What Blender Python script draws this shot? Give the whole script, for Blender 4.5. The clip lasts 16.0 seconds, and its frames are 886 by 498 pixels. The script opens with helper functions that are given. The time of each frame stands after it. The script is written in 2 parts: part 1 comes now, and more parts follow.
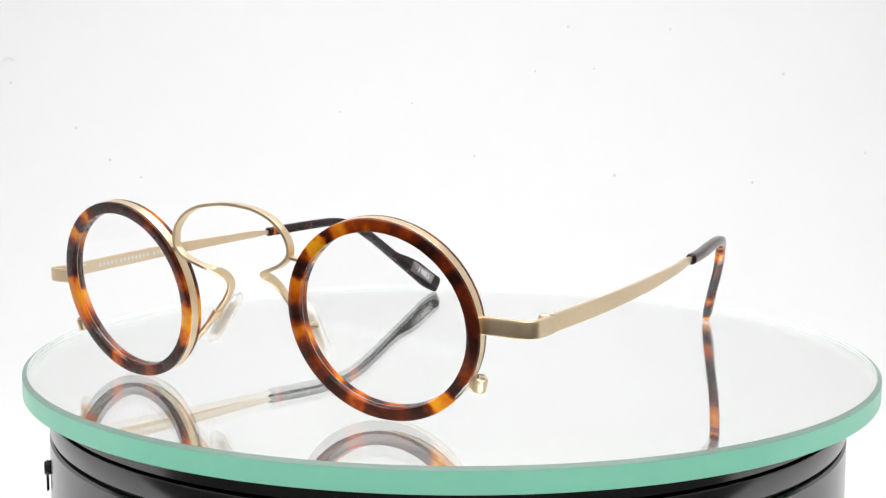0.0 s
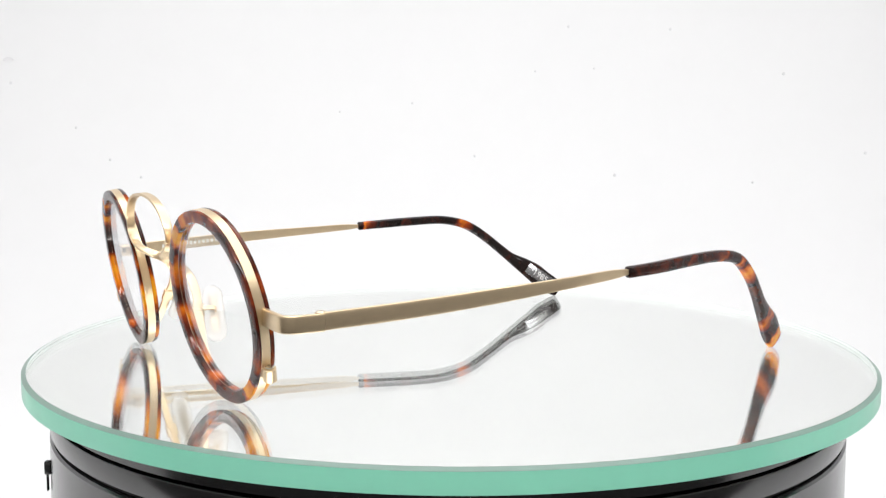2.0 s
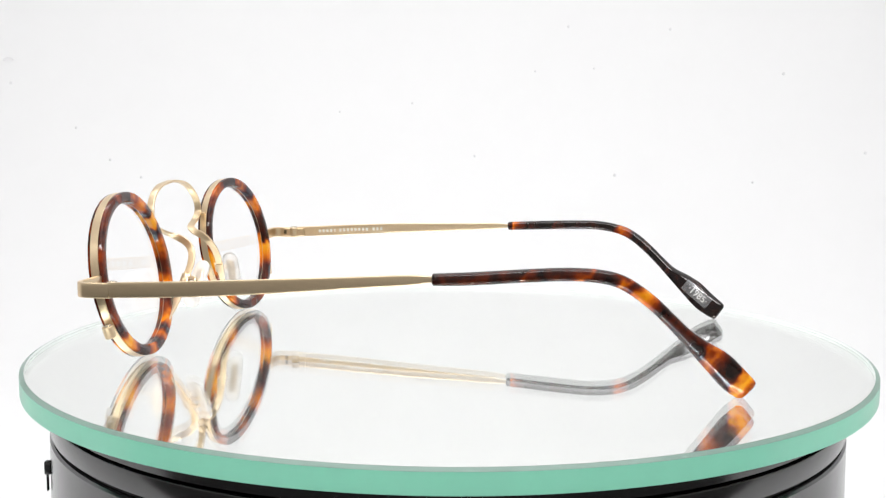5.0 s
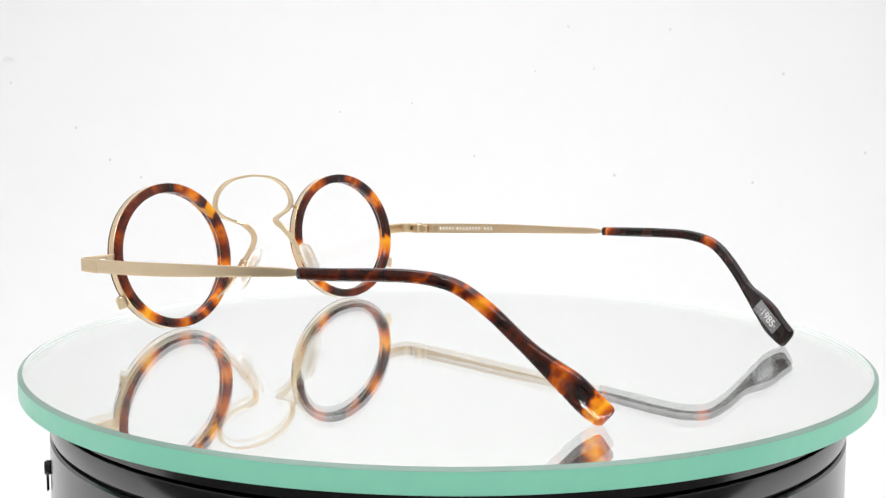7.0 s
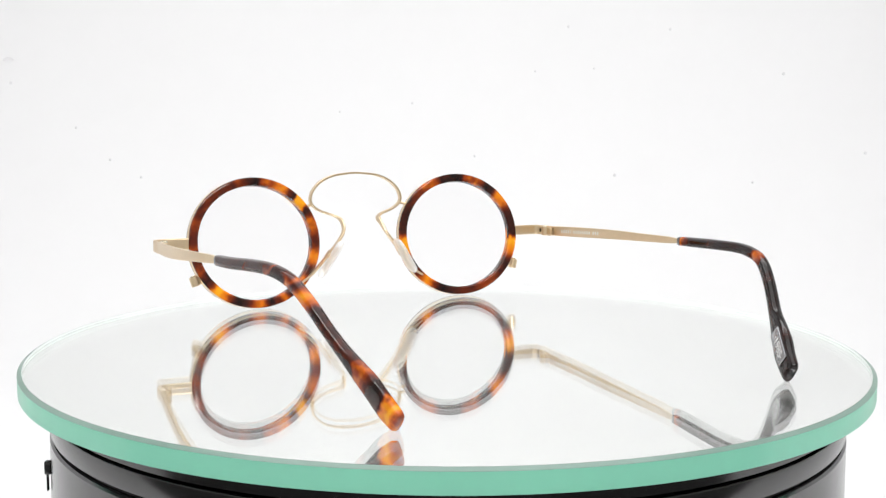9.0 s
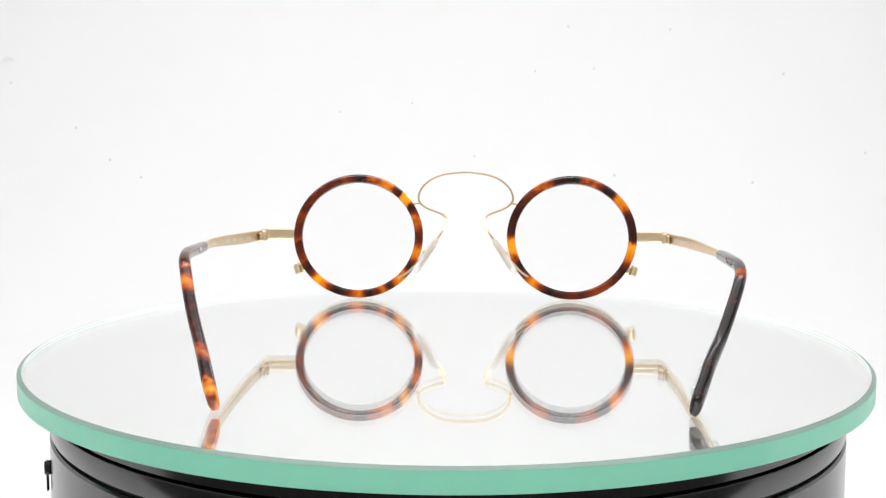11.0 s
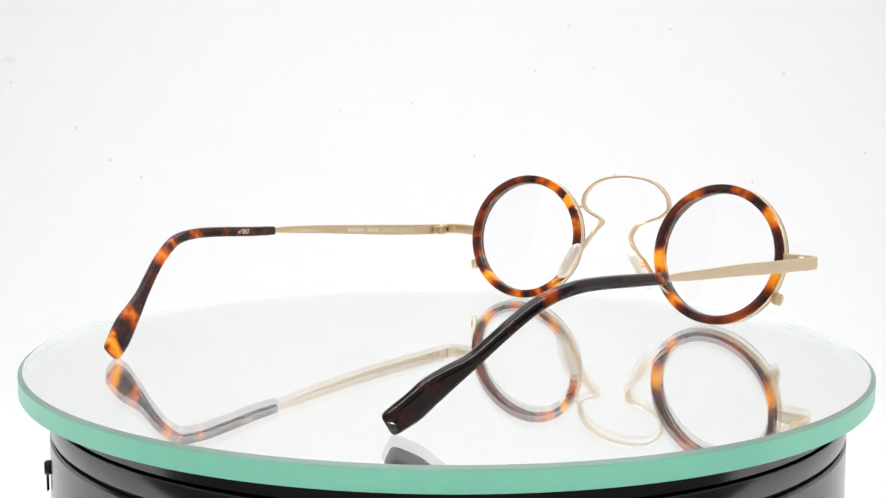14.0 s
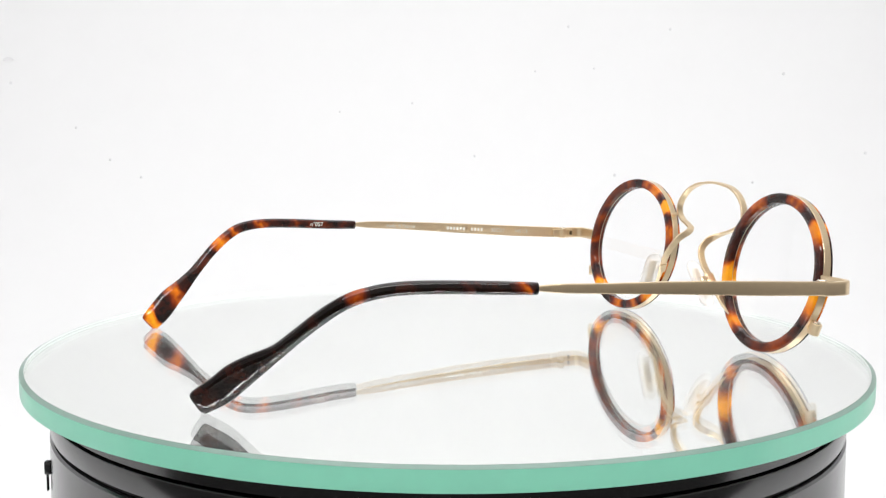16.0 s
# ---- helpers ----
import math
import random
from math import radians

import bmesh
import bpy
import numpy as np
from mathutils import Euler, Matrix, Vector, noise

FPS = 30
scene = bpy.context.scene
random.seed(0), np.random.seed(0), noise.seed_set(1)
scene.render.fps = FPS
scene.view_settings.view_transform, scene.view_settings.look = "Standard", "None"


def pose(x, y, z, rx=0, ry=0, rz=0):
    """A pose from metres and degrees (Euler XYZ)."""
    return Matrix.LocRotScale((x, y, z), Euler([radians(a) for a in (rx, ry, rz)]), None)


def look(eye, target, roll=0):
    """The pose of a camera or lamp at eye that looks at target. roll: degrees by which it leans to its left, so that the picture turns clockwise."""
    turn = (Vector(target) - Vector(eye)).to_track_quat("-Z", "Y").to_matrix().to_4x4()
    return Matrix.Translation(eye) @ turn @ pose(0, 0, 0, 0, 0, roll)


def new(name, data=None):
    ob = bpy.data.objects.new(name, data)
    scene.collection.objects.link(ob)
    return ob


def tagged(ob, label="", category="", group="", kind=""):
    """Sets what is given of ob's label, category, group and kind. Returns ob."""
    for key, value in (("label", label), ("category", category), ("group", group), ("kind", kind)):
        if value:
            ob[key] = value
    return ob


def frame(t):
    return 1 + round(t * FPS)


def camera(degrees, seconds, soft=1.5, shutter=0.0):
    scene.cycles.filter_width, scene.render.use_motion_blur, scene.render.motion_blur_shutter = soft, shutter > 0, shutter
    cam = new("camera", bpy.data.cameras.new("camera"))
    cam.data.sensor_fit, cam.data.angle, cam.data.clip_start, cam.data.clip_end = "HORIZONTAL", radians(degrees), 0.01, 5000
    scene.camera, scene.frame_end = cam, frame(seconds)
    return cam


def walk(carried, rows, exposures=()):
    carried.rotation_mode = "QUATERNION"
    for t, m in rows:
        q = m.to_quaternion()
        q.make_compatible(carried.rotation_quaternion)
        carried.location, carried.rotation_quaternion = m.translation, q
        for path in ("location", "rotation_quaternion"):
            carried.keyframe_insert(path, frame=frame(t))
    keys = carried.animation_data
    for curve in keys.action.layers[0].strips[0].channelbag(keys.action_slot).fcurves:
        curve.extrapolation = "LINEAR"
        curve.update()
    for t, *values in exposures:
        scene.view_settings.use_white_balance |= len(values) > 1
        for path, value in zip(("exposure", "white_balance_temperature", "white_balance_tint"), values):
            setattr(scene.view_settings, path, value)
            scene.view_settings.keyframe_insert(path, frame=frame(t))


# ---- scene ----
cam = camera(43.85, 16.0, 1.3)
EYE = Vector((0.0, -0.26197, 0.05312))
PITCH, YAW, ROLL = radians(-6.619), radians(0.318), 0.293
AHEAD = Vector((-math.sin(YAW) * math.cos(PITCH), math.cos(YAW) * math.cos(PITCH), math.sin(PITCH)))
STAND = look(EYE, EYE + AHEAD, ROLL)
walk(cam, [(0.0, STAND), (16.0, STAND)], [(0.0, 0.0), (16.0, 0.0)])

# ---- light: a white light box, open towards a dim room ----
world = bpy.data.worlds.new("dim_room")
world.use_nodes = True
world.node_tree.nodes["Background"].inputs[0].default_value = (1.0, 0.975, 0.945, 1)
world.node_tree.nodes["Background"].inputs[1].default_value = 0.42
scene.world = world


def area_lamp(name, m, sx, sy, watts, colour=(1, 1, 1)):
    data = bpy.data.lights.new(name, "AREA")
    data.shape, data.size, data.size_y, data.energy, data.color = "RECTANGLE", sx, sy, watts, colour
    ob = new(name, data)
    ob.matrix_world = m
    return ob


# unseen soft lamp under the roof, assumed from the even overhead light
area_lamp("ceiling_soft_lamp", look((0, -0.10, 0.535), (0, -0.10, 0)), 0.6, 0.56, 1.70, (0.99, 0.995, 1.0))
# added fill with no real source; whitens the lower part of the sweep
area_lamp("back_fill_lamp", look((0, 0.22, 0.535), (0, 0.42, -0.05)), 0.7, 0.12, 1.12, (0.99, 0.995, 1.0))
# invented fill above the camera; lifts the green edge and faces turned forwards
area_lamp("front_fill_lamp", look((0, -0.40, 0.44), (0, -0.10, -0.05)), 0.7, 0.06, 2.6, (1.0, 0.99, 0.98))


# ---- materials ----
def mat(name, colour=(0.8, 0.8, 0.8), rough=0.5, metal=0.0, **more):
    m = bpy.data.materials.new(name)
    m.use_nodes = True
    b = m.node_tree.nodes["Principled BSDF"]
    b.inputs["Base Color"].default_value = (*colour, 1)
    b.inputs["Roughness"].default_value = rough
    b.inputs["Metallic"].default_value = metal
    for key, value in more.items():
        b.inputs[key.replace("_", " ")].default_value = value
    return m


def node(m, kind, **inputs):
    n = m.node_tree.nodes.new(kind)
    for key, value in inputs.items():
        n.inputs[key.replace("_", " ")].default_value = value
    return n


def link(m, a, b):
    m.node_tree.links.new(a, b)


def grain(m, scale, amount, bump=0.0, stretch=(1, 1, 1), distance=0.0002):
    """Two scales of variation of the base colour, and a fine relief."""
    b = m.node_tree.nodes["Principled BSDF"]
    co = node(m, "ShaderNodeTexCoord")
    mp = node(m, "ShaderNodeMapping", Scale=stretch)
    link(m, co.outputs["Object"], mp.inputs["Vector"])
    fine = node(m, "ShaderNodeTexNoise", Scale=scale, Detail=4.0)
    wide = node(m, "ShaderNodeTexNoise", Scale=scale * 0.08, Detail=2.0)
    link(m, mp.outputs[0], fine.inputs["Vector"])
    link(m, mp.outputs[0], wide.inputs["Vector"])
    add = node(m, "ShaderNodeMath")
    link(m, fine.outputs[0], add.inputs[0])
    link(m, wide.outputs[0], add.inputs[1])
    rng = node(m, "ShaderNodeMapRange")
    rng.inputs["From Min"].default_value, rng.inputs["From Max"].default_value = 0.6, 1.4
    rng.inputs["To Min"].default_value, rng.inputs["To Max"].default_value = 1 - amount, 1 + amount
    link(m, add.outputs[0], rng.inputs["Value"])
    col = b.inputs["Base Color"].default_value[:]
    sc = node(m, "ShaderNodeVectorMath")
    sc.operation = "SCALE"
    sc.inputs[0].default_value = col[:3]
    link(m, rng.outputs[0], sc.inputs["Scale"])
    link(m, sc.outputs[0], b.inputs["Base Color"])
    if bump:
        bp = node(m, "ShaderNodeBump", Strength=bump, Distance=distance)
        link(m, fine.outputs[0], bp.inputs["Height"])
        link(m, bp.outputs[0], b.inputs["Normal"])
    return m


# how thin the pigment lies: 0 black, 1 clear honey
TONES = {"n": 0.03, "k": 0.14, "d": 0.23, "b": 0.33, "r": 0.45, "o": 0.63, "a": 0.83, "y": 1.0}
PIGMENT = [(0.0, (0.007, 0.0035, 0.003)), (0.18, (0.046, 0.0095, 0.005)), (0.36, (0.13, 0.017, 0.003)), (0.54, (0.36, 0.052, 0.003)), (0.74, (0.80, 0.19, 0.004)), (1.0, (1.0, 0.44, 0.012))]


def tortoise(name, stops, round_the_ring, wobble=0.014, mottle=0.09, gloss=0.5):
    """Polished tortoiseshell acetate; stops: where along the piece (0 to 1) which tone lies."""
    m = mat(name, PIGMENT[1][1], 0.07)
    b = m.node_tree.nodes["Principled BSDF"]
    b.inputs["Coat Weight"].default_value = gloss
    b.inputs["Specular IOR Level"].default_value = 0.25
    b.inputs["Coat Roughness"].default_value = 0.03
    co = node(m, "ShaderNodeTexCoord")
    xyz = node(m, "ShaderNodeSeparateXYZ")
    link(m, co.outputs["Object"], xyz.inputs[0])
    at = node(m, "ShaderNodeMath")
    if round_the_ring:
        at.operation = "ARCTAN2"
        link(m, xyz.outputs["Y"], at.inputs[0])
        link(m, xyz.outputs["X"], at.inputs[1])
        low, high = -math.pi, math.pi
    else:
        # backwards, and downwards where the tip bends
        at.operation = "MULTIPLY_ADD"
        at.inputs[1].default_value = -0.6
        link(m, xyz.outputs["Z"], at.inputs[0])
        link(m, xyz.outputs["Y"], at.inputs[2])
        low, high = 0.006 - 0.0141, 0.080 - 0.0141
    rng = node(m, "ShaderNodeMapRange")
    rng.clamp = False
    rng.inputs["From Min"].default_value, rng.inputs["From Max"].default_value = low, high
    link(m, at.outputs[0], rng.inputs["Value"])
    blot = node(m, "ShaderNodeTexNoise", Scale=300.0, Detail=1.5, Roughness=0.5)
    link(m, co.outputs["Object"], blot.inputs["Vector"])
    off = node(m, "ShaderNodeMath")
    off.operation = "MULTIPLY_ADD"
    off.inputs[1].default_value = wobble * 4
    link(m, blot.outputs[0], off.inputs[0])
    link(m, rng.outputs[0], off.inputs[2])
    back = node(m, "ShaderNodeMath")
    back.operation = "SUBTRACT"
    back.inputs[1].default_value = wobble * 2
    link(m, off.outputs[0], back.inputs[0])
    wrap = node(m, "ShaderNodeMath")
    wrap.operation = "FRACT" if round_the_ring else "ADD"
    wrap.inputs[1].default_value = 0.0
    link(m, back.outputs[0], wrap.inputs[0])
    ramp = node(m, "ShaderNodeValToRGB")
    ramp.color_ramp.interpolation = "EASE"
    stops = sorted(stops)
    el = ramp.color_ramp.elements
    el[0].position, el[0].color = stops[0][0], (*[TONES[stops[0][1]]] * 3, 1)
    el[1].position, el[1].color = stops[-1][0], (*[TONES[stops[-1][1]]] * 3, 1)
    for p, tone in stops[1:-1]:
        e = el.new(p)
        e.color = (*[TONES[tone]] * 3, 1)
    link(m, wrap.outputs[0], ramp.inputs[0])
    # clouds of pigment of two sizes thicken and thin the patches
    level = ramp.outputs[0]
    for size, share in ((300.0, mottle), (900.0, mottle * 0.35)):
        cloud = node(m, "ShaderNodeTexNoise", Scale=size, Detail=1.0, Distortion=0.3)
        link(m, co.outputs["Object"], cloud.inputs["Vector"])
        cr = node(m, "ShaderNodeMapRange")
        cr.inputs["From Min"].default_value, cr.inputs["From Max"].default_value = 0.3, 0.7
        cr.inputs["To Min"].default_value, cr.inputs["To Max"].default_value = -share, share
        link(m, cloud.outputs[0], cr.inputs["Value"])
        add = node(m, "ShaderNodeMath")
        link(m, level, add.inputs[0])
        link(m, cr.outputs[0], add.inputs[1])
        level = add.outputs[0]
    sc = node(m, "ShaderNodeValToRGB")
    el = sc.color_ramp.elements
    el[0].position, el[0].color = PIGMENT[0][0], (*PIGMENT[0][1], 1)
    el[1].position, el[1].color = PIGMENT[-1][0], (*PIGMENT[-1][1], 1)
    for p, colour in PIGMENT[1:-1]:
        e = el.new(p)
        e.color = (*colour, 1)
    link(m, level, sc.inputs[0])
    link(m, sc.outputs[0], b.inputs["Base Color"])
    tr = node(m, "ShaderNodeBsdfTranslucent")
    link(m, sc.outputs[0], tr.inputs[0])
    mix = node(m, "ShaderNodeMixShader", Fac=0.28)
    out = m.node_tree.nodes["Material Output"]
    link(m, b.outputs[0], mix.inputs[1])
    link(m, tr.outputs[0], mix.inputs[2])
    link(m, mix.outputs[0], out.inputs["Surface"])
    return m


def by_angle(text):
    """Tones round a ring from pairs such as '90k 120o', degrees from the wearer's left, counter-clockwise seen from the front."""
    out = []
    for word in text.split():
        a = float(word[:-1]) % 360
        a = a - 360 if a > 180 else a
        out.append(((a + 180) / 360, word[-1]))
    last = max(out)
    return out + [(0.0, last[1])]


def by_length(text):
    """Tones along a temple tip from pairs such as '10o 14k', millimetres behind the turntable's axis."""
    return [((float(w[:-1]) - 6.0) / 74.0, w[-1]) for w in text.split()]


GOLD = grain(mat("satin_gold", (0.78, 0.615, 0.405), 0.33, 1.0), 2200, 0.05, 0.06, (1, 0.25, 1), 0.00003)
CLEAR = mat("clear_lens", (1, 1, 1), 0.0, 0.0, Transmission_Weight=1.0, IOR=1.38)
SILICONE = mat("clear_silicone", (0.97, 0.955, 0.935), 0.42, 0.0, Transmission_Weight=0.75, IOR=1.2)
CORE = grain(mat("pale_gold_core", (0.52, 0.42, 0.31), 0.4, 0.5), 1500, 0.06)
STEEL = mat("screw_steel", (0.75, 0.66, 0.52), 0.25, 1.0)
INK = mat("white_print", (0.74, 0.71, 0.64), 0.6)
ETCHED = mat("etched_grey", (0.58, 0.57, 0.56), 0.5)
FAINT = mat("faded_print", (0.78, 0.75, 0.68), 0.6)
PLAQUE = mat("black_gloss_plaque", (0.34, 0.34, 0.35), 0.24, 1.0)
GLASS = mat("float_glass", (0.99, 1.0, 0.995), 0.0, 0.0, Transmission_Weight=1.0, IOR=1.52)
GREEN = grain(mat("green_glass_edge", (0.42, 0.97, 0.77), 0.12, 0.0, Specular_IOR_Level=0.7), 300, 0.04)
CHAMFER = grain(mat("ground_glass_chamfer", (0.25, 0.35, 0.31), 0.10, 0.0, Specular_IOR_Level=0.9), 300, 0.04)


def frosted(m, colour, share):
    """Ground glass lets a share of the light through."""
    tr = node(m, "ShaderNodeBsdfTranslucent")
    tr.inputs[0].default_value = (*colour, 1)
    mix = node(m, "ShaderNodeMixShader", Fac=share)
    link(m, m.node_tree.nodes["Principled BSDF"].outputs[0], mix.inputs[1])
    link(m, tr.outputs[0], mix.inputs[2])
    link(m, mix.outputs[0], m.node_tree.nodes["Material Output"].inputs["Surface"])


frosted(GREEN, (0.75, 0.95, 0.87), 0.4)
FROST = mat("ground_glass", (0.87, 0.91, 0.895), 0.4)
frosted(FROST, (0.9, 0.97, 0.94), 0.1)
frosted(CHAMFER, (0.9, 0.97, 0.94), 0.4)
UNDER = mat("silver_mirror_coat", (0.985, 0.995, 0.98), 0.0, 0.962)
DRUM = grain(mat("black_gloss_plastic", (0.010, 0.010, 0.011), 0.16, Specular_IOR_Level=1.0), 900, 0.2, 0.02)
GROOVE = mat("black_groove", (0.004, 0.004, 0.004), 0.6)
PAPER = grain(mat("white_paper", (0.77, 0.77, 0.775), 0.85), 60, 0.008, 0.03)
DESK = grain(mat("dark_table", (0.035, 0.034, 0.034), 0.5), 120, 0.2, 0.1)
DIODE = mat("white_diode", (0.9, 0.9, 0.9), 0.4, 0.0, Emission_Color=(1, 0.97, 0.93, 1), Emission_Strength=30.0)
SPECK = mat("grey_dust", (0.70, 0.70, 0.71), 0.9)
SEAM = mat("ground_glass_seam", (0.22, 0.26, 0.245), 0.4)
SLOT = mat("shaded_slot_brass", (0.10, 0.07, 0.035), 0.5, 0.6)


# ---- mesh helpers ----
def finish(bm, name, angle=35):
    bmesh.ops.recalc_face_normals(bm, faces=bm.faces)
    for f in bm.faces:
        f.smooth = True
    for e in bm.edges:
        if len(e.link_faces) == 2 and e.calc_face_angle(0) > radians(angle):
            e.smooth = False
    me = bpy.data.meshes.new(name)
    bm.to_mesh(me)
    bm.free()
    return me


def part(name, bm, material, parent=None, label="", m=None, angle=35):
    me = finish(bm, name, angle)
    me.materials.append(material)
    ob = new(name, me)
    if m is not None:
        ob.matrix_basis = m
    if parent is not None:
        ob.parent = parent
    return tagged(ob, label)


def revolve(profile, steps=128, close=True):
    """A closed profile of (radius, height) turned about z."""
    bm = bmesh.new()
    rings = []
    for i in range(steps):
        a = 2 * math.pi * i / steps
        rings.append([bm.verts.new((r * math.cos(a), r * math.sin(a), z)) for r, z in profile])
    n = len(profile)
    for i in range(steps):
        p, q = rings[i], rings[(i + 1) % steps]
        for k in range(n if close else n - 1):
            bm.faces.new((p[k], q[k], q[(k + 1) % n], p[(k + 1) % n]))
    return bm


def solid(profile, steps=128):
    """A profile from the axis to the axis turned about z; its first and last points close as caps."""
    bm = revolve(profile, steps, False)
    bm.verts.ensure_lookup_table()
    n = len(profile)
    for k in (0, n - 1):
        bm.faces.new([bm.verts[i * n + k] for i in range(steps)])
    return bm


def rounded(r0, r1, z0, z1, c, steps=3):
    """The outline of a rectangle with rounded corners."""
    out = []
    for cx, cz, a0 in ((r1 - c, z1 - c, 0), (r0 + c, z1 - c, 90), (r0 + c, z0 + c, 180), (r1 - c, z0 + c, 270)):
        for i in range(steps + 1):
            a = radians(a0 + 90 * i / steps)
            out.append((cx + c * math.cos(a), cz + c * math.sin(a)))
    return out


def spline(points, steps=8):
    """Catmull-Rom through points of any dimension."""
    p = np.array(points, float)
    p = np.vstack([2 * p[0] - p[1], p, 2 * p[-1] - p[-2]])
    out = []
    for i in range(1, len(p) - 2):
        for k in range(steps):
            t = k / steps
            out.append(0.5 * (2 * p[i] + (p[i + 1] - p[i - 1]) * t + (2 * p[i - 1] - 5 * p[i] + 4 * p[i + 1] - p[i + 2]) * t * t
                              + (3 * p[i] - p[i - 1] - 3 * p[i + 1] + p[i + 2]) * t ** 3))
    out.append(p[-2])
    return out


def sweep(rows, side, power=4.0, around=16):
    """A bar along rows of (x, y, z, width, thickness); width lies along side (a vector, or a function of the row's number)."""
    bm = bmesh.new()
    pts = [Vector(r[:3]) for r in rows]
    n = len(rows)
    loops = []
    for i, r in enumerate(rows):
        t = (pts[min(i + 1, n - 1)] - pts[max(i - 1, 0)]).normalized()
        s = Vector(side(i) if callable(side) else side)
        s = (s - t * s.dot(t)).normalized()
        k = t.cross(s)
        ring = []
        for j in range(around):
            a = 2 * math.pi * (j + 0.5) / around
            c, d = math.cos(a), math.sin(a)
            c, d = math.copysign(abs(c) ** (2 / power), c), math.copysign(abs(d) ** (2 / power), d)
            ring.append(bm.verts.new(pts[i] + s * (c * r[3] / 2) + k * (d * r[4] / 2)))
        loops.append(ring)
    for i in range(n - 1):
        for j in range(around):
            bm.faces.new((loops[i][j], loops[i][(j + 1) % around], loops[i + 1][(j + 1) % around], loops[i + 1][j]))
    bm.faces.new(loops[0])
    bm.faces.new(loops[-1])
    return bm


def block(sx, sy, sz, bevel=0.0, segments=2):
    bm = bmesh.new()
    bmesh.ops.create_cube(bm, size=1.0)
    bmesh.ops.scale(bm, vec=(sx, sy, sz), verts=bm.verts)
    if bevel:
        bmesh.ops.bevel(bm, geom=bm.edges[:], offset=bevel, segments=segments, affect="EDGES", profile=0.5)
    return bm


MM = 0.001


# ---- the light box ----
def backdrop():
    """A white paper sweep: floor, curve and back wall in one sheet."""
    bm = bmesh.new()
    line = [(-0.105, -0.075), (0.25, -0.075)]
    line += [(0.25 + 0.25 * math.sin(radians(a)), 0.175 - 0.25 * math.cos(radians(a))) for a in range(6, 91, 6)]
    line += [(0.50, 0.58)]
    below = [(-0.105, -0.077), (0.25, -0.077)]
    below += [(0.25 + 0.252 * math.sin(radians(a)), 0.175 - 0.252 * math.cos(radians(a))) for a in range(6, 91, 6)]
    below += [(0.502, 0.58)]
    loop = line + below[::-1]
    cols = [[bm.verts.new((x, y, z)) for y, z in loop] for x in (-0.49, 0.49)]
    n = len(loop)
    for i in range(n):
        bm.faces.new((cols[0][i], cols[1][i], cols[1][(i + 1) % n], cols[0][(i + 1) % n]))
    for i in range(len(line) - 1):
        for c in cols:
            bm.faces.new((c[i], c[i + 1], c[n - 2 - i], c[n - 1 - i]))
    tagged(part("backdrop", bm, PAPER), "seamless white paper sweep behind the turntable", "backdrop", kind="structure")


def wall(name, sx, sy, sz, at, label):
    bm = block(sx, sy, sz, 0.002, 1)
    tagged(part(name, bm, PAPER, m=Matrix.Translation(at)), label, "wall" if name != "ceiling" else "ceiling", kind="structure")


backdrop()
wall("wall_left", 0.004, 0.62, 0.66, (-0.50, 0.21, 0.25), "white fabric side of a photo light box")
wall("wall_right", 0.004, 0.62, 0.66, (0.50, 0.21, 0.25), "white fabric side of a photo light box")
wall("ceiling", 1.0, 1.06, 0.004, (0, 0.01, 0.56), "white fabric roof of a photo light box")


tagged(part("ground", block(1.6, 1.4, 0.02, 0.002, 1), DESK, m=Matrix.Translation((0, 0, -0.0872))), "dark grey table top under the light box", "table top", kind="structure")


def led_strip(m, length, count):
    """A narrow circuit board with small bright diodes under it."""
    root = tagged(new("led_strip"), "narrow white strip with small bright diodes under the roof", "led strip", group="strips of the light box")
    root.matrix_basis = m
    part("board", block(length, 0.010, 0.0016, 0.0003, 1), PAPER, root)
    bm = block(0.005, 0.005, 0.0016, 0.0004, 1)
    me = finish(bm, "diode")
    me.materials.append(DIODE)
    for k in range(count):
        d = new("diode", me)
        d.matrix_basis = Matrix.Translation((length * ((k + 0.5) / count - 0.5), 0, -0.0015))
        d.parent = root


for x in (-0.34, 0.34):
    led_strip(pose(x, 0.02, 0.553, 0, 0, 90), 0.62, 16)
led_strip(pose(0, -0.40, 0.553), 0.62, 16)

# ---- the turntable ----
AXIS_STEP = -13.559


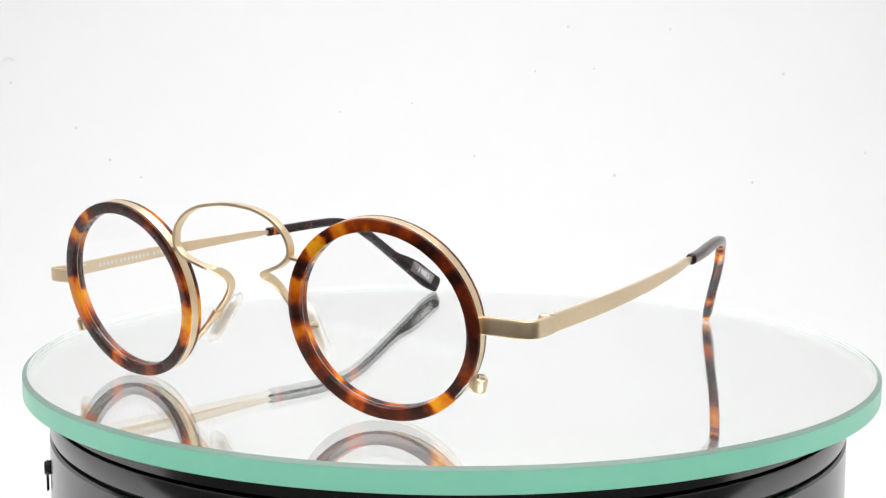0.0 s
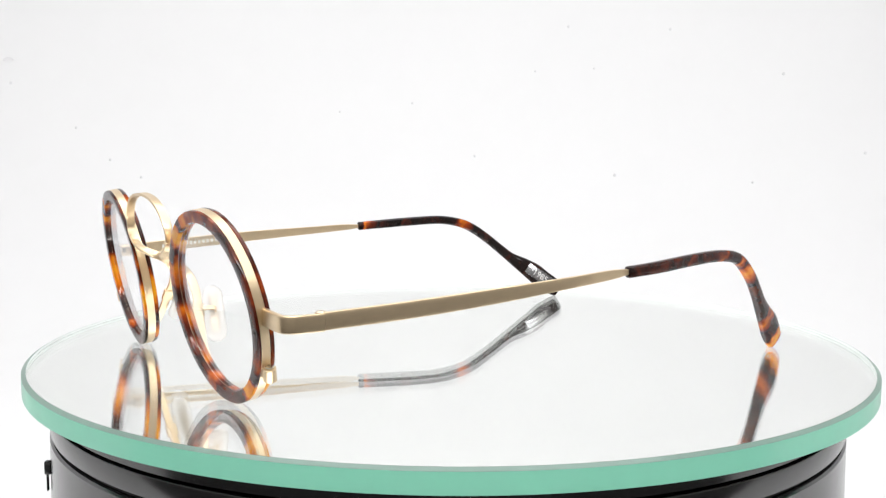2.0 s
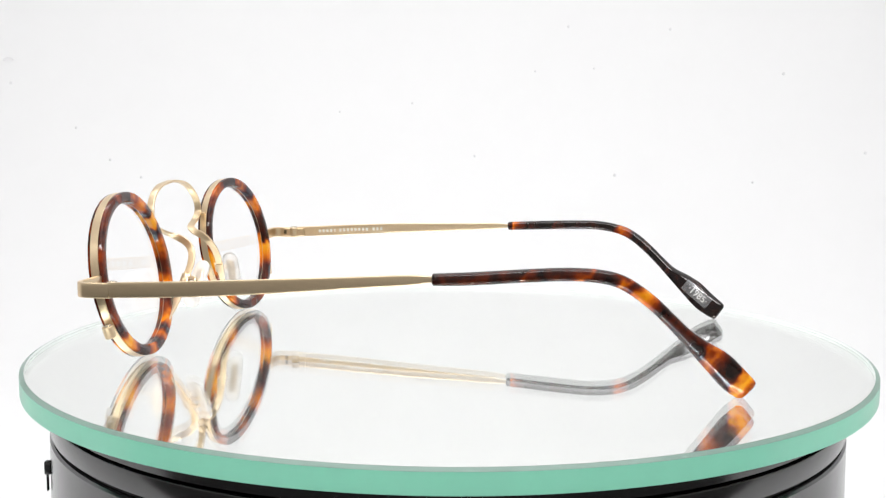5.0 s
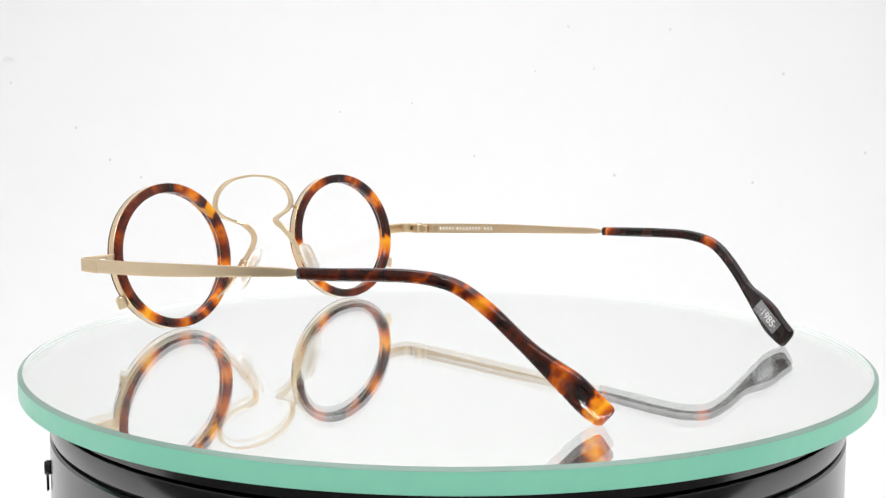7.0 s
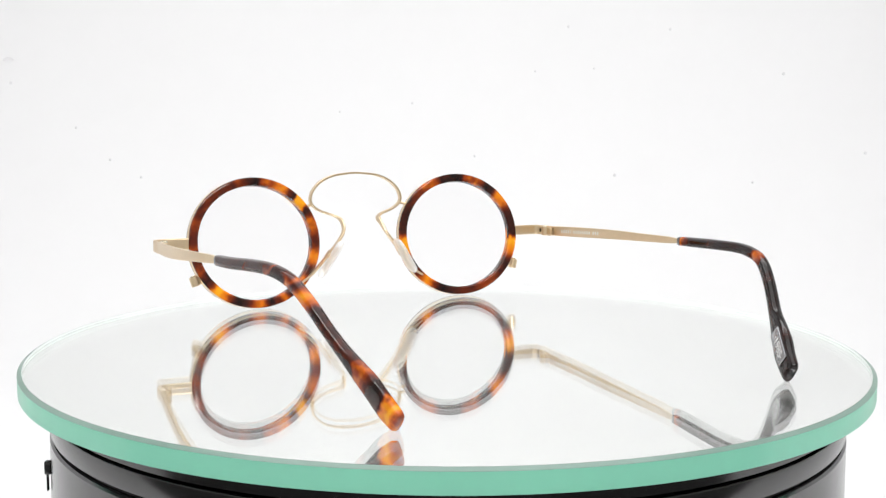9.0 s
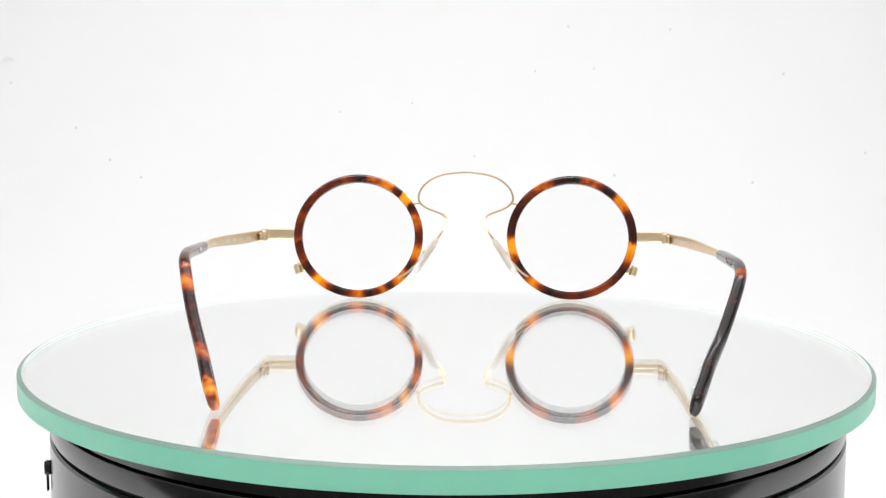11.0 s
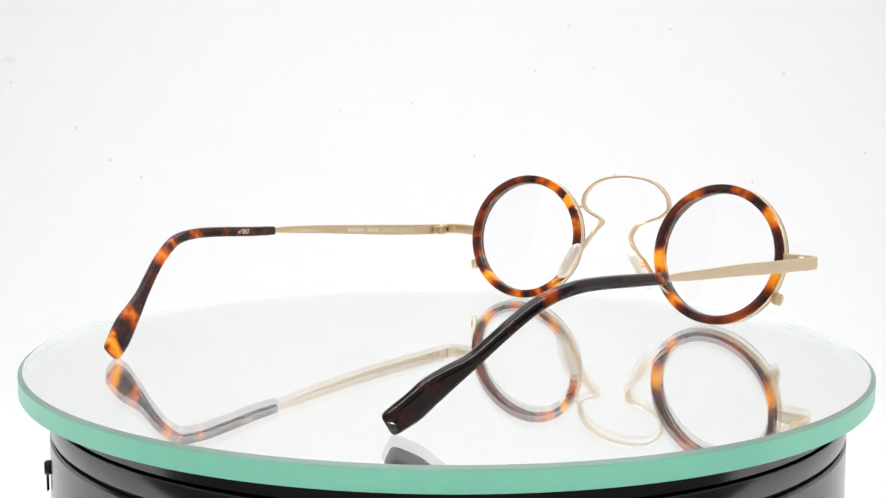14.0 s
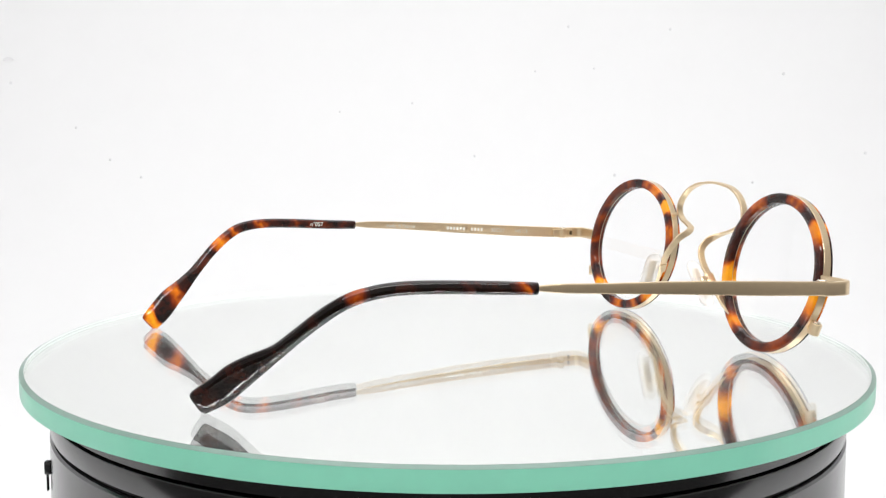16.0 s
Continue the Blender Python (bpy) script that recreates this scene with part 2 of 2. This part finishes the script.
def turntable():
    root = tagged(new("turntable"), "glossy black round motor turntable with a thin groove", "turntable")
    root.matrix_basis = Matrix.Translation((-0.00015, 0, 0))
    part("platter", solid([(0.0001, -0.0091), (0.0900, -0.0091), (0.0908, -0.0087), (0.0909, -0.0052), (0.0904, -0.0046), (0.0001, -0.0046)], 160), DRUM, root, "black rotating platter", angle=20)
    part("rim_band", revolve(rounded(0.0600, 0.0912, -0.0135, -0.0092, 0.0003), 160), DRUM, root)
    part("groove", revolve(rounded(0.0600, 0.0900, -0.0146, -0.0135, 0.0002, 1), 160), GROOVE, root, "narrow matt groove")
    part("drum", solid([(0.0001, -0.0146), (0.0908, -0.0146), (0.0913, -0.0150), (0.0918, -0.066), (0.0912, -0.0725), (0.0001, -0.0725)], 160), DRUM, root)
    part("switch", block(0.0014, 0.0016, 0.0030, 0.0003), DRUM, root, "small black switch", m=pose(-0.0862, -0.0316, -0.0216))
    part("switch_guide", block(0.0003, 0.0010, 0.0040, 0.0001, 1), DRUM, root, "thin guide under the switch", m=pose(-0.0864, -0.0316, -0.0248))
    foot = solid([(0.0001, -0.075), (0.006, -0.075), (0.0062, -0.0727), (0.0001, -0.0725)], 24)
    for k in range(4):
        a = radians(45 + 90 * k)
        part("foot", foot.copy(), GROOVE, root, "rubber foot", m=Matrix.Translation((0.075 * math.cos(a), 0.075 * math.sin(a), 0)))
    foot.free()
    return root


def glass_disc():
    root = tagged(new("glass_disc"), "round mirror-backed glass plate with a green chamfered edge", "glass plate")
    at = Matrix.Translation((0.00058, -0.00017, 0))
    plate = part("plate", solid([(0.0001, 0.0), (0.09605, 0.0), (0.09608, -0.00003), (0.09608, -0.00030), (0.09608, -0.00395), (0.09608, -0.00425), (0.0001, -0.00425)], 256), GLASS, root, m=at, angle=8)
    plate.visible_shadow = False
    # the silvered underside
    plate.data.materials.append(UNDER)
    plate.data.materials.append(FROST)
    plate.data.materials.append(SEAM)
    for f in plate.data.polygons:
        if f.center.z < -0.0042 and abs(f.normal.z) > 0.9:
            f.material_index = 1
        elif abs(f.normal.z) < 0.9:
            # the ground wall is grey along its two arrises
            f.material_index = 2 if -0.0030 < f.center.z < -0.0010 else 3
    part("back_coat", solid([(0.0001, -0.00430), (0.0960, -0.00430), (0.0960, -0.00448), (0.0001, -0.00448)], 256), DESK, root, "grey protective coat on the mirror back", m=at, angle=8)
    part("edge", revolve([(0.09611, -0.00010), (0.0970, -0.00058), (0.0970, -0.00440), (0.09611, -0.00445)], 256), GREEN, root, "green ground edge", m=at)
    part("chamfer", revolve([(0.09615, -0.00002), (0.0970, -0.00050), (0.0970, -0.00054), (0.09610, -0.00004)], 256), CHAMFER, root, "grey ground chamfer", m=at)
    return root


turntable()
disc = glass_disc()

# ---- the eyeglasses ----
SHIFT = Vector((-3.543, 0, 0)) * MM


def P3(x, y, z):
    return Vector((x, y, z)) * MM + SHIFT


def bar_face(s, y, lift=0.5):
    """A place on the inner face of a temple bar or tip, lift millimetres from its middle."""
    rows = BAR[s] if y < 7 else TIP[s]
    ys = [r[1] for r in rows]
    x, z = np.interp(y, ys, [r[0] for r in rows]), np.interp(y, ys, [r[2] for r in rows])
    return P3(s * (x - lift), y, z)


def ring_pose(s):
    """The plane of a rim: x outwards to the side, y up, z to the front or back of the wearer; s is 1 on the wearer's left."""
    tilt, turn = radians(9.7), radians(4.12)
    u = Vector((math.cos(turn), s * math.sin(turn), 0))
    v = Vector((0, -math.sin(tilt), math.cos(tilt)))
    n = u.cross(v).normalized()
    v = n.cross(u)
    m = Matrix((u, v, n)).transposed().to_4x4()
    m.translation = P3(0.165 + s * 31.93, -67.05 if s == 1 else -66.8, 18.64)
    return m


FRONT_TONES = {
    1: "0b 20r 29k 38r 50k 62b 72r 90r 101o 112a 123k 130y 139y 149k 158a 168o 180k 193o 203d 213r 228k 248o 258d 280b 295k 303y 313a 322k 335r 350d",
    -1: "0b 8o -14y -27o -40k -62k -78r -90d -103k -115o -128k -143k -154o -168a 180a 171k 152k 143a 134k 121a 108k 78k 62d 52r 42d 20b"}
REAR_TONES = {
    1: "0r 8d 23r 30d 42b 60b 78r 90k 110o 120a 131k 138y 144y 152k 168o 180b 198a 210k 228a 240k 248o 257k 273o 288k 306a 314y 326k 336r 352d",
    -1: "0a 8k 30k 43b 63o 75k 90k 112o 124k 144a 165k 180k 187y 197a 212k 238r 265b 288k 308a 328k 352y"}


def rims(root, s):
    m = ring_pose(s)
    # z of the rim's space points to the wearer (back) on both sides or away from it; back is the side of +y
    back = 1 if (m.to_3x3() @ Vector((0, 0, 1))).y > 0 else -1
    def oval(bm):
        bmesh.ops.scale(bm, vec=(1.0228, 0.9804, 1), verts=bm.verts)
        return bm
    c = 0.00045
    # outlines as (radius in metres, millimetres towards the wearer): the acetate rings grip a metal rim that shows inside as a narrow line
    front = [(0.0165, -0.52), (0.0165, -1.5), (0.01658, -1.68), (0.01675, -1.75), (0.01865, -1.75), (0.01882, -1.68), (0.0189, -1.5), (0.0189, -1.15), (0.0171, -1.15), (0.0171, -0.52)]
    metal = [(0.01656, -0.52), (0.01716, -0.52), (0.01716, -1.15), (0.01886, -1.15), (0.01892, -1.09), (0.01892, 0.54), (0.01886, 0.6), (0.01716, 0.6), (0.01716, -0.12), (0.01656, -0.12)]
    rear = [(0.0165, -0.12), (0.0171, -0.12), (0.0171, 0.6), (0.0189 - c / 3, 0.6), (0.0189, 0.72), (0.0189, 1.15), (0.0189 - c * 0.3, 1.46), (0.0189 - c, 1.6), (0.0166 + c, 1.6), (0.0166 + c * 0.3, 1.46), (0.0165, 1.15)]
    def ring(outline):
        return oval(revolve([(r, back * w * MM) for r, w in outline]))
    part("front_rim", ring(front), tortoise("tortoise_front", by_angle(FRONT_TONES[s]), True), root, "thin tortoiseshell acetate front ring", m=m)
    part("metal_rim", ring(metal), GOLD, root, "satin gold metal rim", m=m)
    part("rear_rim", ring(rear), tortoise("tortoise_rear", by_angle(REAR_TONES[s]), True), root, "tortoiseshell acetate rear ring", m=m)
    # the demo lens: a thin curved disc
    n = 12
    def sag(r):
        return -back * (0.0015 - r * r / 0.45)
    prof = [(max(0.00005, 0.0166 * i / n), sag(0.0166 * i / n)) for i in range(n + 1)]
    prof += [(r, zz + back * 0.0010) for r, zz in reversed(prof)]
    lens = part("lens", oval(solid(prof, 96)), CLEAR, root, "clear demo lens", m=m)
    lens.visible_shadow = False
    # closing barrel with its screw
    barrel = solid([(0.0001, -0.0013), (0.0011, -0.0013), (0.0012, -0.0012), (0.0012, 0.0012), (0.0011, 0.0013), (0.0001, 0.0013)], 24)
    lean = pose(0, 0, 0, 8, s * 16, 0)
    bm_ = Matrix.Translation(P3(s * 50.05, -64.3, 8.9)) @ lean
    b = part("closing_barrel", barrel, GOLD, root, "small gold closing barrel", m=bm_)
    head = solid([(0.0001, 0.0010), (0.00085, 0.0010), (0.00085, 0.0015), (0.0007, 0.0017), (0.00035, 0.0017), (0.0003, 0.00145), (0.0001, 0.00145)], 20)
    part("screw", head, STEEL, b, "tiny slotted screw")
    lug = sweep([(*P3(s * 46.6, -65.1, 10.2), 0.0030, 0.0016), (*P3(s * 49.9, -64.4, 8.9), 0.0026, 0.0015)], (0.25 * s, 0, 1))
    part("barrel_lug", lug, GOLD, root)


def bridge(root):
    """One flat wire from rim to rim: up the nose, out to the rims, and over in a loop."""
    half = [(22.0, -65.0, 4.2), (19.8, -65.0, 6.4), (17.0, -64.8, 8.3), (14.2, -64.3, 11.2), (11.2, -63.9, 14.8), (8.7, -63.5, 17.9), (6.6, -64.1, 21.0), (6.0, -66.0, 23.2), (6.2, -68.6, 24.5), (7.6, -70.2, 25.4), (9.8, -70.7, 26.2), (12.2, -70.8, 27.2), (14.0, -70.9, 28.9), (14.2, -71.0, 30.8), (13.2, -71.3, 33.1), (10.7, -71.6, 35.4), (7.2, -71.8, 36.9), (3.6, -71.8, 37.5)]
    pts = half + [(0, -71.9, 37.75)] + [(-x, y, z) for x, y, z in reversed(half)]
    line = spline(pts, 6)
    rows = [(*P3(*p), 0.0017, 0.00062) for p in line]
    part("bridge_wire", sweep(rows, (0, 1, 0.05), 10.0, 16), GOLD, root, "flat gold wire bridge bent to a loop", angle=18)
    for s in (1, -1):
        part("bridge_joint", sweep([(*P3(s * 13.9, -70.8, 28.7), 0.0013, 0.0008), (*P3(s * 16.6, -69.8, 28.0), 0.0012, 0.0008)], (0, 1, 0)), GOLD, root)


def nose_pad(root, s):
    top, bot = P3(s * 8.3, -60.1, 18.8), P3(s * 14.9, -61.3, 8.5)
    mid, axis = (top + bot) / 2, (top - bot).normalized()
    out = Vector((s * 0.83, -0.15, 0.55))
    face = (out - axis * out.dot(axis)).normalized()
    half = (top - bot).length / 2
    rows = []
    for i in range(17):
        t = -1 + 2 * i / 16
        w = max(0.35, (1 - abs(t) ** 8) ** 0.5)
        rows.append((*(mid + axis * (t * half)), 0.0040 * w * (1.06 - 0.06 * t), 0.0019 * max(0.25, w)))
    side = axis.cross(face)
    pad = part("nose_pad", sweep(rows, side, 2.6, 16), SILICONE, root, "clear silicone nose pad")
    pad.visible_shadow = False
    core = [(*(mid + axis * (t * half * 0.62)), 0.0018, 0.0005) for t in (-1, -0.95, 0, 0.95, 1)]
    part("pad_core", sweep(core, side, 4, 12), CORE, pad, "pale metal core inside the pad")
    arm = [P3(s * 11.2, -63.9, 14.6), P3(s * 11.5, -62.4, 14.9), mid + face * 0.0012 + axis * 0.0006, mid + face * 0.0002]
    rows = [(*p, 0.0010, 0.0006) for p in spline([tuple(v) for v in arm], 5)]
    part("pad_arm", sweep(rows, axis, 4, 10), GOLD, pad, "short gold pad bracket")
    clip = sweep([(*(P3(s * 11.2, -63.9, 14.6) + axis * k * 0.0013), 0.0024, 0.0011) for k in (-1, 1)], (0, 1, 0))
    part("pad_clip", clip, GOLD, pad)


TIP = {1: [(61.1, 7.0, 23.63), (60.4, 15.0, 24.0), (59.2, 25.0, 24.7), (58.2, 33.0, 25.0), (57.1, 39.0, 24.45), (55.9, 43.0, 22.9), (54.2, 47.6, 19.4), (52.7, 51.0, 16.0), (51.1, 54.1, 12.8), (49.3, 57.6, 9.5), (47.9, 60.6, 6.9), (46.6, 63.2, 4.1), (45.5, 65.4, 2.1)],
       -1: [(59.6, 7.0, 22.63), (58.9, 15.0, 23.05), (57.9, 25.0, 23.5), (57.4, 33.0, 23.55), (56.5, 39.0, 22.6), (55.2, 43.0, 20.9), (53.3, 47.0, 17.9), (51.3, 50.6, 14.6), (49.5, 53.6, 11.8), (47.5, 57.0, 9.35), (45.8, 60.0, 7.05), (44.4, 62.6, 4.65), (42.8, 65.8, 2.45)]}
TIP_SIZE = {1: [(2.35, 2.2), (2.5, 2.3), (2.5, 2.3), (2.5, 2.3), (2.55, 2.35), (2.6, 2.4), (2.6, 2.4), (2.6, 2.4), (2.9, 2.4), (4.2, 2.45), (5.4, 2.5), (5.6, 2.5), (5.1, 2.3)],
            -1: [(2.35, 2.2), (2.5, 2.3), (2.5, 2.3), (2.5, 2.3), (2.55, 2.35), (2.6, 2.4), (2.6, 2.4), (2.6, 2.4), (3.0, 2.4), (4.6, 2.45), (5.7, 2.5), (5.8, 2.5), (5.2, 2.3)]}
BAR = {1: [(60.6, -58.5, 19.4), (61.9, -42.0, 20.3), (62.8, -25.0, 21.5), (62.6, -8.0, 22.75), (61.7, 1.0, 23.3), (61.3, 4.6, 23.5), (61.0, 8.5, 23.7)],
       -1: [(59.7, -58.5, 19.4), (60.4, -42.0, 20.35), (60.4, -25.0, 21.3), (60.2, -8.0, 22.0), (60.0, 1.0, 22.4), (59.75, 4.6, 22.55), (59.5, 8.5, 22.7)]}
BAR_SIZE = [(3.1, 0.95), (3.1, 0.95), (2.8, 0.9), (2.2, 0.9), (1.95, 0.9), (1.55, 0.9), (0.7, 0.9)]
TIP_TONES = {1: "6k 12k 18d 22k 23.5r 25.5k 31k 33r 34.5o 36d 39k 41.5d 43o 44.5d 46o 48a 50o 52k 55.5d 57.5k 62k 66k 67r 68.5o 70r 71.5k 75.2k 76.4a 78.2y 79.2o 80r",
             -1: "6n 8.5n 9.5o 11.5d 13.5n 19n 20.5d 22n 30n 38n 40.5o 43r 44.5n 55n 80n"}


def temple(root, s):
    # end piece: out from the rim, bent to the back
    x1 = BAR[s][0][0]
    plan = [(50.3, -65.5), (54.5, -65.65), (x1 - 3.4, -65.7)]
    plan += [(x1 - 2.3 + 2.3 * math.sin(radians(a)), -63.4 - 2.3 * math.cos(radians(a))) for a in range(0, 91, 10)]
    plan += [(x1 + 0.02, -61.5), (x1, -58.6)]
    rows = [(*P3(s * x, y + (0.0 if s == 1 else 0.5), 19.35 if s == 1 else 19.25), 0.0031 if s == 1 else 0.00295, 0.0011 if y < -62.0 else 0.00097) for x, y in plan]
    part("end_piece", sweep(rows, (0, 0, 1), 7.0, 16), GOLD, root, "satin gold end piece bent round the corner", angle=40)
    rows = [(*P3(s * r[0], r[1], r[2] + (0.1 if s == 1 else 0.0)), (r[3] - (0.0 if s == 1 else 0.15)) * MM, r[4] * MM) for r in spline([(*a, *c) for a, c in zip(BAR[s], BAR_SIZE)], 6)]
    part("temple_bar", sweep(rows, (0, 0, 1), 7.0, 16), GOLD, root, "flat satin gold temple bar", angle=25)
    # hinge inside the corner
    knuckle = solid([(0.0001, -0.0014), (0.0010, -0.0014), (0.00115, -0.0012), (0.00115, 0.0012), (0.0010, 0.0014), (0.0001, 0.0014)], 20)
    h = part("hinge", knuckle, GOLD, root, "gold hinge knuckle", m=Matrix.Translation(P3(s * (x1 - 1.3), -58.6, 19.4)))
    for dy in (-1.6, 1.6):
        part("hinge_leaf", block(0.0009, 0.0030, 0.0022, 0.00015, 1), GOLD, h, m=Matrix.Translation((s * 0.0003, dy * MM, 0)))
    # solid block, not a hole; its dark colour paints the hole's shade
    part("hinge_slot", block(0.0003, 0.0008, 0.0012, 0.00008, 1), SLOT, h, "dark block for the shaded screw hole", m=Matrix.Translation((-s * 0.00025, -0.0027, 0)))
    part("hinge_screw", solid([(0.0001, 0.0013), (0.00105, 0.0013), (0.00105, 0.0015), (0.0008, 0.0017), (0.00035, 0.00175), (0.0003, 0.0015), (0.0001, 0.0015)], 20), STEEL, h)
    # acetate tip
    raw = [(*a, *b) for a, b in zip(TIP[s], TIP_SIZE[s])]
    line = spline(raw, 7)
    first, last = line[0], line[-1]
    ends = []
    for k, (f, w) in enumerate(((-0.35, 0.45), (-0.2, 0.8))):
        d = (line[1] - line[0])
        q = line[0] + d / np.linalg.norm(d[:3]) * f
        q[3:] = first[3:] * w
        ends.append(q)
    tail = []
    for f, w, v in ((0.6, 0.96, 0.92), (1.05, 0.88, 0.75), (1.3, 0.72, 0.5)):
        d = (line[-1] - line[-2])
        q = line[-1] + d / np.linalg.norm(d[:3]) * f
        q[3], q[4] = last[3] * w, last[4] * v
        tail.append(q)
    rows = [(*P3(s * r[0], r[1], r[2]), r[3] * MM, r[4] * MM) for r in ends + line + tail]
    def up(i):
        a = Vector(rows[min(i + 1, len(rows) - 1)][:3]) - Vector(rows[max(i - 1, 0)][:3])
        return Vector((s * 0.0, -a.z, a.y))
    return part("temple_tip", sweep(rows, up, 2.8, 20), tortoise("tortoise_tip", by_length(TIP_TONES[s]), False, 0.016, 0.13 if s == 1 else 0.10, 0.6), root, "tortoiseshell acetate temple tip", angle=50)


def flat_text(words, size):
    """A thin mesh of built-in lettering, centred, lying in its own xy plane."""
    cu = bpy.data.curves.new("lettering", "FONT")
    cu.body, cu.size, cu.extrude, cu.align_x, cu.align_y = words, size, 0.00002, "CENTER", "CENTER"
    tmp = new("lettering_source", cu)
    bpy.context.view_layer.update()
    me = bpy.data.meshes.new_from_object(tmp.evaluated_get(bpy.context.evaluated_depsgraph_get()))
    bpy.data.objects.remove(tmp)
    return me


def plane_pose(at, right, normal):
    right = Vector(right).normalized()
    normal = Vector(normal)
    normal = (normal - right * normal.dot(right)).normalized()
    m = Matrix((right, normal.cross(right), normal)).transposed().to_4x4()
    m.translation = at
    return m


def lettering(words, size, parent, m, label, ink=INK):
    me = flat_text(words, size)
    me.materials.append(ink)
    ob = new("lettering", me)
    ob.matrix_basis = m
    ob.parent = parent
    return tagged(ob, label)


def bars(lengths, height, gap, parent, m, label):
    """Plain bars in place of lettering."""
    bm = bmesh.new()
    total = sum(lengths) + gap * (len(lengths) - 1)
    x = -total / 2
    for w in lengths:
        g = bmesh.ops.create_cube(bm, size=1.0)["verts"]
        bmesh.ops.scale(bm, vec=(w, height, 0.00004), verts=g)
        bmesh.ops.translate(bm, vec=(x + w / 2, 0, 0), verts=g)
        x += w + gap
    return part("printed_bars", bm, FAINT, parent, label, m=m)


def eyeglasses():
    root = tagged(new("eyeglasses"), "round tortoiseshell and satin gold eyeglasses standing open on glass", "eyeglasses")
    tips = {}
    for s in (1, -1):
        rims(root, s)
        nose_pad(root, s)
        tips[s] = temple(root, s)
    bridge(root)
    bar = {s: [o for o in root.children if o.name.startswith("temple_bar")][0 if s == 1 else 1] for s in (1, -1)}
    # print on the inner faces of the temples: maker's lines stay as bars
    def along_bar(s, y, sign):
        return ((bar_face(s, y + 2) - bar_face(s, y - 2)) * sign).normalized()
    for y, count, width in ((-49.0, 4, 0.9), (-46.1, 1, 0.5), (-40.3, 8, 0.9), (-32.9, 3, 0.9)):
        bars([width * MM * 0.7] * count, 0.0009, 0.00055, bar[-1], plane_pose(bar_face(-1, y, 0.52), along_bar(-1, y, 1), (1, 0, 0)), "pale printed bars")
    for y, count in ((-24.7, 6), (-31.3, 4)):
        bars([0.0006] * count, 0.0009, 0.00042, bar[1], plane_pose(bar_face(1, y, 0.56), along_bar(1, y, -1), (-1, 0, 0)), "pale printed bars")
    lettering("made in France", 0.0015, bar[1], plane_pose(bar_face(1, -7.3, 0.56), along_bar(1, -7.3, -1), (-1, 0, 0)), "fine pale print")
    lettering("38\u25a127", 0.0015, bar[1], plane_pose(bar_face(1, -38.0, 0.54), along_bar(1, -38, -1), (-1, 0, 0)), "fine pale print")
    lettering("145 CE", 0.0015, bar[1], plane_pose(bar_face(1, -45.5, 0.54), along_bar(1, -45.5, -1), (-1, 0, 0)), "fine pale print")
    down = (bar_face(1, 15) - bar_face(1, 22)).normalized()
    lettering("n\u00b0057", 0.0016, tips[1], plane_pose(bar_face(1, 18.5, 1.2), down, (-1, 0, 0)), "small white print")
    # plaque inside the wearer's right tip
    a, b = bar_face(-1, 57.0, 0), bar_face(-1, 65.2, 0)
    along = (b - a).normalized()
    inward = Vector((0, -along.z, along.y)).cross(along)
    inward = inward if inward.x > 0 else -inward
    inward = (inward - along * inward.dot(along)).normalized()
    mid = (a + b) / 2 + inward * 0.00122
    pl = part("plaque", block(0.0088, 0.0033, 0.0005, 0.0001, 2), PLAQUE, tips[-1], "black polished inlay", m=plane_pose(mid, along, inward))
    lettering("\u00b71985\u00b7", 0.0026, pl, Matrix.Translation((0.0004, 0, 0.00027)), "pale engraved year", ETCHED)
    return root


glasses = eyeglasses()


# ---- specks on the paper, in place of dust on the camera sensor ----
SPECKS = [(0.1481, 0.1155, 0.8), (-0.2458, 0.0477, 0.7), (-0.1976, 0.0163, 0.8), (-0.2198, 0.0273, 0.7), (0.0161, 0.0308, 0.7), (0.1057, 0.0191, 0.9), (0.1932, 0.0152, 0.7), (0.2694, 0.0339, 0.9), (0.0796, 0.117, 0.8), (0.0569, 0.0866, 0.6), (-0.025, 0.0648, 0.7), (-0.0728, 0.059, 0.6), (0.2226, 0.0857, 1.0), (0.0963, 0.0887, 0.6), (-0.2935, 0.0771, 0.8), (-0.2965, 0.092, 1.2)]


def specks():
    """Tiny grey motes for sensor dust, set on the back of the sweep: across, height, radius in millimetres; the last
    one is a curled fibre.
    """
    bm = bmesh.new()
    def wall(z):
        return 0.25 + (0.2495 ** 2 - (0.175 - z) ** 2) ** 0.5
    for k, (x, z, r) in enumerate(SPECKS):
        if k == len(SPECKS) - 1:
            rows = [(x + 0.0035 * math.cos(radians(a)), wall(z) - 0.0005, z + 0.002 * math.sin(radians(a)), 0.0010, 0.0004) for a in range(20, 181, 20)]
            fibre = sweep(rows, (0, 0, 1), 2.0, 6)
            me = bpy.data.meshes.new("fibre")
            fibre.to_mesh(me)
            fibre.free()
            bm.from_mesh(me)
            continue
        g = bmesh.ops.create_icosphere(bm, subdivisions=1, radius=1.3 * r * MM)["verts"]
        bmesh.ops.scale(bm, vec=(1, 0.3, 1.2), verts=g)
        bmesh.ops.translate(bm, vec=(x, wall(z), z), verts=g)
    tagged(part("sensor_specks", bm, SPECK), "tiny grey motes on the paper in place of camera sensor dust", "dust", kind="stuff")


specks()


def motions():
    rows = [0.5 * k for k in range(33)]
    walk(disc, [(t, pose(0, 0, 0, 0, 0, AXIS_STEP * t)) for t in rows])
    walk(glasses, [(t, pose(0, 0, 0, 0, 0, -32.0 + AXIS_STEP * t)) for t in rows])


motions()
